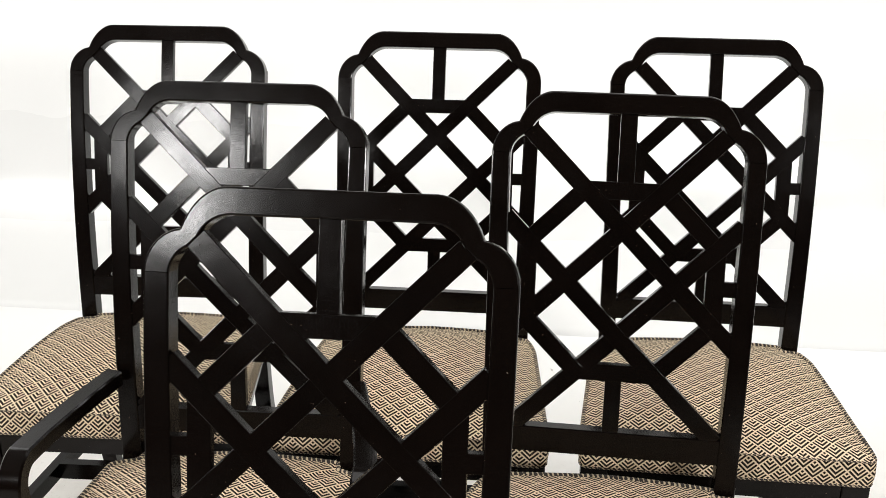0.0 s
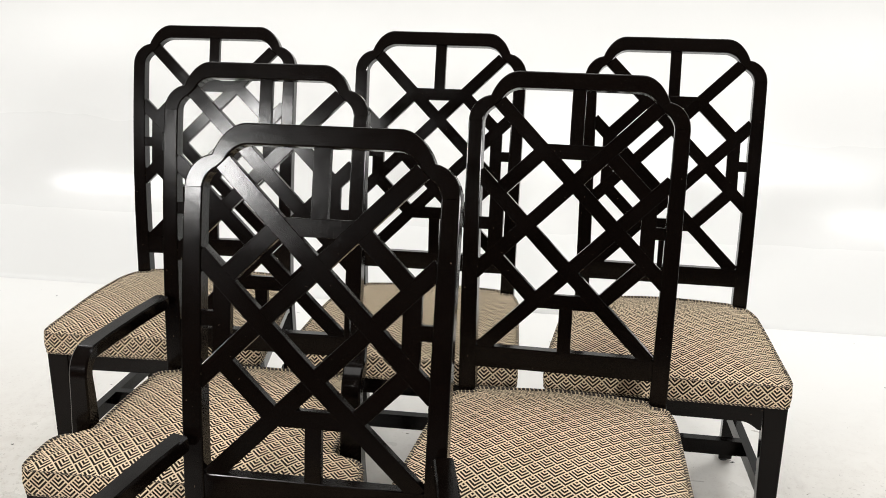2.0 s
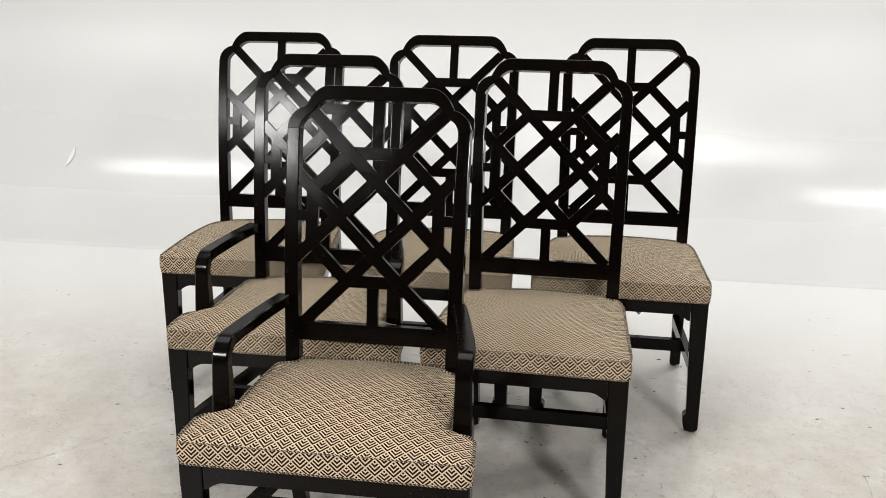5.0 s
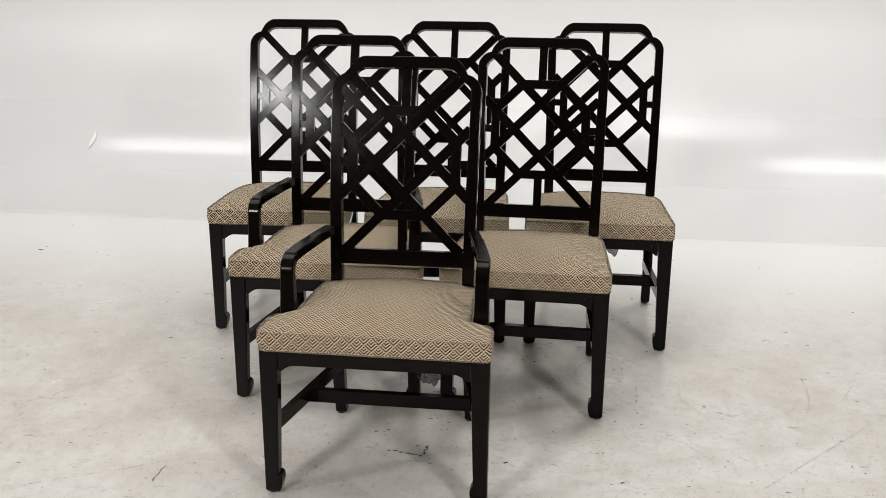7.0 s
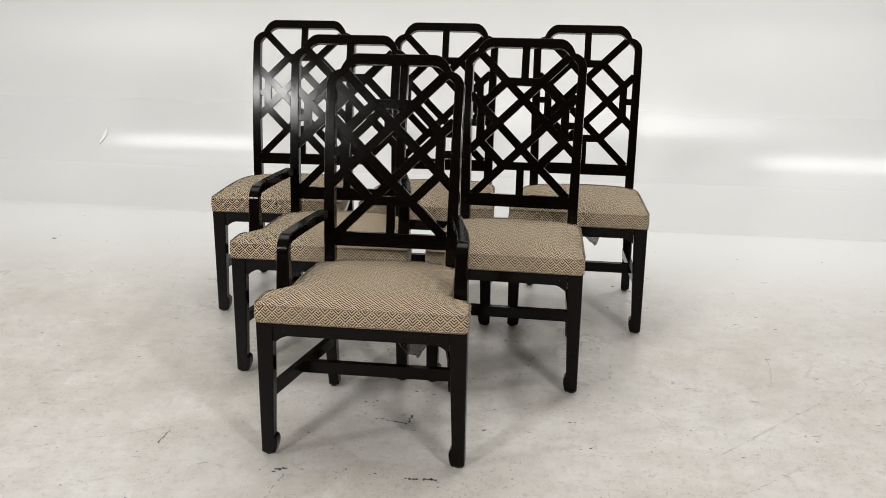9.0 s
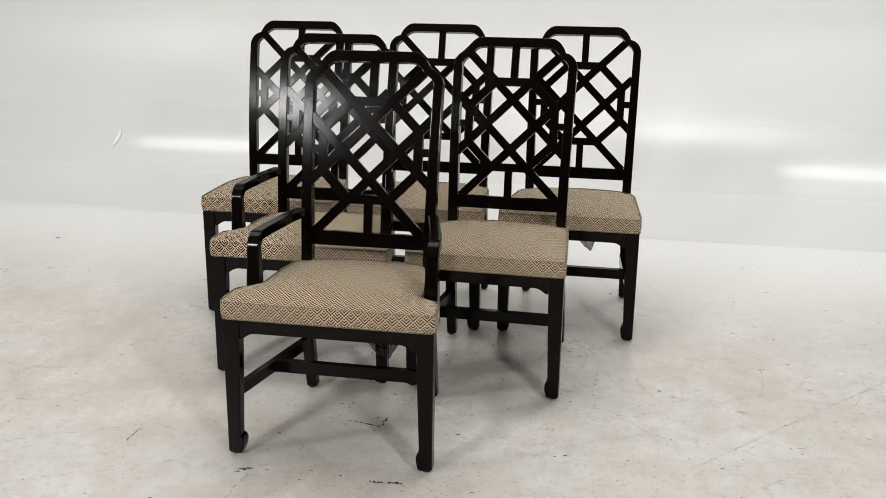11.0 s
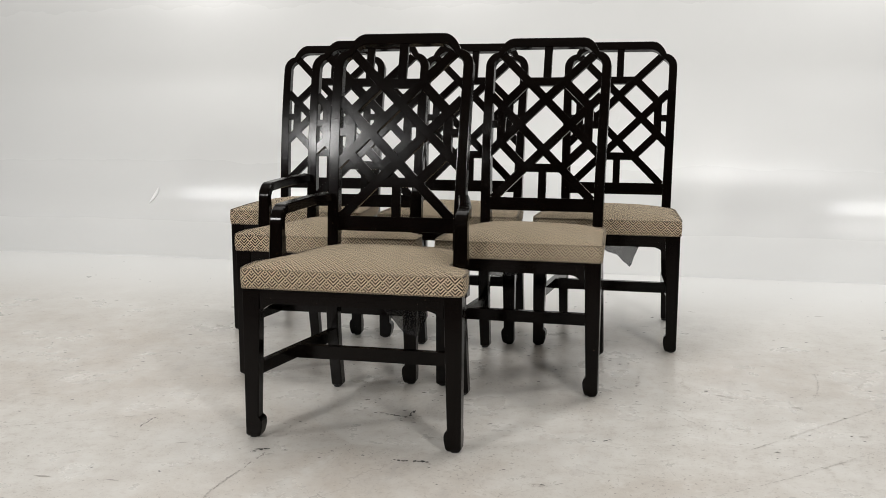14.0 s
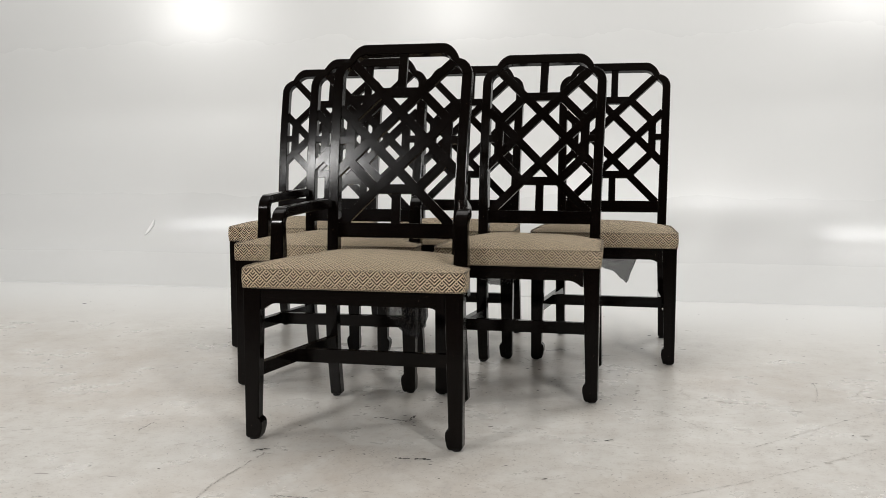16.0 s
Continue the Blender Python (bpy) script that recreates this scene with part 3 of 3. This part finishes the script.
def torn_cloth(parent, x0, x1, y, drops, seed):
    """A torn rag of dust cover hanging under the seat."""
    rnd = random.Random(seed)
    bm = bmesh.new()
    n, m = 30, 7
    grid = []
    for i in range(n + 1):
        s = i / n
        k = s * (len(drops) - 1)
        j = min(int(k), len(drops) - 2)
        low = drops[j] + (drops[j + 1] - drops[j]) * (k - j) + rnd.uniform(-0.0010, 0.0010) * (1 + 2 * s) - (0.007 * s if i % 13 == 12 else 0)
        col = []
        for h in range(m + 1):
            f = h / m
            z = 0.372 + (low - 0.372) * f
            col.append(bm.verts.new((x0 + (x1 - x0) * s + 0.004 * f * math.sin(7 * s), y + 0.006 * f * math.sin(23 * s + 2) + 0.05 * f * (1 - s), z)))
        grid.append(col)
    for a, b in zip(grid, grid[1:]):
        for h in range(m):
            bm.faces.new((a[h], a[h + 1], b[h + 1], b[h]))
    ob = part("torn_dust_cover", bm, CLOTH, parent, "ragged grey lining cloth torn loose", True)
    mod = ob.modifiers.new("thickness", "SOLIDIFY")
    mod.thickness = 0.0008
    return ob


PLACES = {"A": (0.002, 0.001, 0.0), "B": (-0.253, 0.529, 0.94), "C": (-0.556, 1.061, 2.30), "D": (0.3478, 0.530, -1.92), "E": (0.0132, 1.055, 0.23), "F": (0.5738, 1.063, -0.67)}


def build_chairs():
    arm = build_chair("armchair", True)
    side = build_chair("dining_chair", False)
    arm_label = "black lacquered fretwork dining armchair with chevron fabric seat"
    side_label = "black lacquered fretwork dining chair with chevron fabric seat"
    made = {}
    for key, first, label, cat in (("A", arm, arm_label, "armchair"), ("B", arm, arm_label, "armchair"), ("C", side, side_label, "chair"),
                                   ("D", side, side_label, "chair"), ("E", side, side_label, "chair"), ("F", side, side_label, "chair")):
        x, y, yaw = PLACES[key]
        m = pose(x, y, -FOOT, 0, 0, yaw)
        if key in "AC":
            first.matrix_world = m
            made[key] = first
        else:
            made[key] = copy_thing(first, m)
        tagged(made[key], label, cat, "chairs in the set of six")
    torn_cloth(made["F"], -0.10, 0.112, 0.285, (0.33, 0.300, 0.282, 0.270, 0.230, 0.345), 3)
    tagged(made["F"], side_label + ", lining torn underneath")
    torn_cloth(made["A"], -0.030, 0.165, 0.150, (0.371, 0.347, 0.322, 0.296, 0.272, 0.252, 0.250, 0.305), 5)
    tagged(made["A"], arm_label + ", lining torn underneath")
    torn_cloth(made["D"], -0.16, -0.02, 0.11, (0.34, 0.32, 0.318, 0.33), 8)
    tagged(made["D"], side_label + ", lining torn underneath")


build_chairs()


# ---- wear on the floor and wall ----
def smudge(verts, faces, x, y, length, width, angle, rnd, n=9):
    """A flat ragged mark on the floor."""
    a, c, s = len(verts), math.cos(radians(angle)), math.sin(radians(angle))
    ring = []
    for i in range(n):
        t = 2 * math.pi * i / n
        k = rnd.uniform(0.4, 1.15)
        p, q = length / 2 * math.cos(t) * k, width / 2 * math.sin(t) * rnd.uniform(0.5, 1.2)
        ring.append((x + c * p - s * q, y + s * p + c * q, 0.0006))
    verts.extend(ring)
    faces.append(tuple(range(a, a + n)))


def streak(verts, faces, p, q, width, rnd, gap=0.25, bend=0.0):
    """A broken scratch from p to q made of short ragged dashes."""
    d, ang = math.dist(p, q), math.degrees(math.atan2(q[1] - p[1], q[0] - p[0]))
    n = max(2, int(d / 0.007))
    for i in range(n):
        if rnd.random() < gap:
            continue
        t = (i + 0.5) / n
        o = bend * math.sin(math.pi * t)
        x = p[0] + (q[0] - p[0]) * t - o * math.sin(radians(ang)) + rnd.gauss(0, width * 0.28)
        y = p[1] + (q[1] - p[1]) * t + o * math.cos(radians(ang)) + rnd.gauss(0, width * 0.28)
        smudge(verts, faces, x, y, d / n * rnd.uniform(1.1, 2.3), width * rnd.uniform(0.45, 1.3), ang + rnd.uniform(-12, 12), rnd, 7)


def scuff_object(name, verts, faces, mat, label):
    me = bpy.data.meshes.new(name)
    me.from_pydata([(1.006 * x - 0.005, 1.006 * y + 0.014, z) for x, y, z in verts], [], faces)
    me.materials.append(mat)
    return tagged(new(name, me), label, "floor scuffs", kind="stuff")


def scuff_material(name, a, c):
    m, nt, b = material(name, 0.6)
    g = nt.nodes.new("ShaderNodeNewGeometry")
    nt.links.new(mixed(nt, g.outputs["Random Per Island"], a, c), b.inputs["Base Color"])
    return m


def build_wear():
    rnd = random.Random(11)
    v, f = [], []
    # taped corner, broken tape line and the darker scrapes round the front chair
    streak(v, f, (-0.003, 0.235), (0.090, 0.215), 0.008, rnd, 0.02)
    streak(v, f, (0.090, 0.215), (0.106, 0.276), 0.008, rnd, 0.02)
    streak(v, f, (0.143, -0.095), (0.236, -0.090), 0.011, rnd, 0.25)
    streak(v, f, (-0.062, -0.399), (0.040, -0.394), 0.004, rnd, 0.15)
    streak(v, f, (-0.601, -0.010), (-0.596, 0.064), 0.005, rnd, 0.05)
    streak(v, f, (-0.222, -0.110), (-0.187, -0.085), 0.011, rnd, 0.2)
    for x, y, size in ((-0.199, 0.297, 0.012), (-0.182, 0.252, 0.012), (-0.026, 0.350, 0.018), (-0.031, 0.318, 0.014), (0.014, -0.054, 0.009), (0.279, -0.219, 0.014),
                       (0.397, -0.285, 0.014), (0.417, -0.099, 0.012), (0.087, 0.436, 0.026), (-1.901, 1.809, 0.048), (-0.566, -0.298, 0.012), (-0.638, -0.064, 0.010),
                       (-0.914, 0.561, 0.018), (-0.646, 0.455, 0.012), (-0.522, 0.093, 0.012), (-0.499, 0.048, 0.012), (-0.392, -0.284, 0.016), (0.908, 0.622, 0.026)):
        smudge(v, f, x, y, size * 0.8, size * 0.36, rnd.uniform(-25, 25), rnd)
    for x, y, size in ((0.703, 0.552, 0.018), (1.246, 0.862, 0.018), (1.269, 0.311, 0.018), (1.163, 0.296, 0.016), (1.274, 0.455, 0.018), (1.324, 1.148, 0.024)):
        smudge(v, f, x, y, size * 0.7, size * 0.3, rnd.uniform(-40, 40), rnd)
    for x, y, size in ((-0.060, 0.338, 0.020), (0.128, 0.369, 0.010), (0.073, -0.050, 0.008), (0.056, -0.082, 0.014), (-0.217, -0.098, 0.022), (-0.199, -0.091, 0.020), (-0.263, -0.108, 0.010),
                       (-0.147, -0.089, 0.010), (0.122, 0.177, 0.012), (0.114, 0.204, 0.010), (0.336, 0.894, 0.016), (0.378, 0.885, 0.016), (0.444, 0.756, 0.016), (0.430, 0.688, 0.014),
                       (0.452, 0.600, 0.010), (0.658, 0.769, 0.012), (0.707, 1.283, 0.014), (0.731, 1.530, 0.020), (0.800, 1.482, 0.016), (0.649, 1.300, 0.016), (0.641, 0.854, 0.014), (0.710, 0.481, 0.012)):
        smudge(v, f, x, y, size * 0.9, size * 0.45, rnd.uniform(-30, 30), rnd)
        smudge(v, f, x + rnd.gauss(0, size), y + rnd.gauss(0, size), size * 0.3, size * 0.2, rnd.uniform(-30, 30), rnd)
    for k in range(1000):
        x, y = rnd.uniform(-2.4, 2.6), rnd.uniform(-1.4, 2.3)
        if k % 3 == 0:
            x, y = rnd.gauss(0.3, 0.6), rnd.gauss(0.5, 0.6)
        size = 0.0018 + 0.0085 * rnd.random() ** 4
        smudge(v, f, x, y, size * rnd.uniform(1, 2.2), size * 0.7, rnd.uniform(-40, 40), rnd, 7)
    for _ in range(16):
        x, y, a, d = rnd.uniform(0.22, 0.66), rnd.uniform(0.92, 1.22), rnd.uniform(-60, 60), rnd.uniform(0.02, 0.07)
        streak(v, f, (x, y), (x + d * math.cos(radians(a)), y + d * math.sin(radians(a))), 0.003, rnd, 0.25, 0.008)
    scuff_object("floor_scuffs", v, f, scuff_material("dark_scuff_rubber", (0.015, 0.014, 0.013), (0.16, 0.145, 0.13)), "small black scuffs and specks on the white floor")
    v, f = [], []
    streak(v, f, (-0.213, -0.300), (-0.190, -0.115), 0.006, rnd, 0.3)
    streak(v, f, (-0.214, -0.446), (-0.205, -0.250), 0.006, rnd, 0.3, 0.01)
    streak(v, f, (1.246, 0.862), (1.215, 0.611), 0.004, rnd, 0.2, 0.01)
    streak(v, f, (0.711, 0.735), (0.707, 0.620), 0.012, rnd, 0.45)
    for p, q in (((-1.55, -0.35), (-0.55, 0.12)), ((-1.2, 0.35), (-0.62, 0.95)), ((0.62, -0.35), (1.35, 0.25)), ((1.0, 0.15), (1.75, 0.95)), ((-0.35, -0.62), (0.25, -0.35))):
        streak(v, f, p, q, 0.0035, rnd, 0.35, rnd.uniform(-0.06, 0.06))
    for _ in range(46):
        x, y, a = rnd.uniform(-2.2, 2.4), rnd.uniform(-1.2, 2.2), rnd.uniform(-70, 70)
        d = rnd.uniform(0.04, 0.22)
        streak(v, f, (x, y), (x + d * math.cos(radians(a)), y + d * math.sin(radians(a))), rnd.uniform(0.002, 0.005), rnd, rnd.uniform(0.2, 0.6), rnd.uniform(-0.03, 0.03))
    for _ in range(34):
        x, y = rnd.choice(((1.25, 1.0), (-0.9, 1.0), (1.1, 0.2), (-0.5, -0.1), (0.5, 0.0)))
        x, y = x + rnd.gauss(0, 0.4), y + rnd.gauss(0, 0.4)
        if -3 < y < 2.3:
            smudge(v, f, x, y, rnd.uniform(0.015, 0.05), rnd.uniform(0.004, 0.010), rnd.uniform(-25, 25), rnd)
    scuff_object("floor_smears", v, f, scuff_material("faint_grey_smear", (0.33, 0.30, 0.27), (0.50, 0.475, 0.44)), "faint grey and beige smears on the white floor")
    # lifted flake of paint on the cove
    rings = []
    for i in range(7):
        t = i / 6
        a = math.asin(0.64) - 0.06 + 0.13 * t
        y, z = COVE_Y + (COVE_R - 0.004) * math.sin(a), COVE_R - (COVE_R - 0.004) * math.cos(a)
        w = 0.013 * math.sin(math.pi * (0.08 + 0.84 * t))
        x = -2.262 + 0.010 * t + 0.006 * math.sin(3 * t)
        rings.append([(x - w, y, z), (x + w, y - 0.004, z + 0.004), (x + w, y + 0.002, z + 0.002), (x - w, y + 0.006, z + 0.002)])
    tagged(mesh_object("paint_flake", rings_mesh(rings), FLAKE), "white curl of paint lifting off the cove", "paint flake")


build_wear()
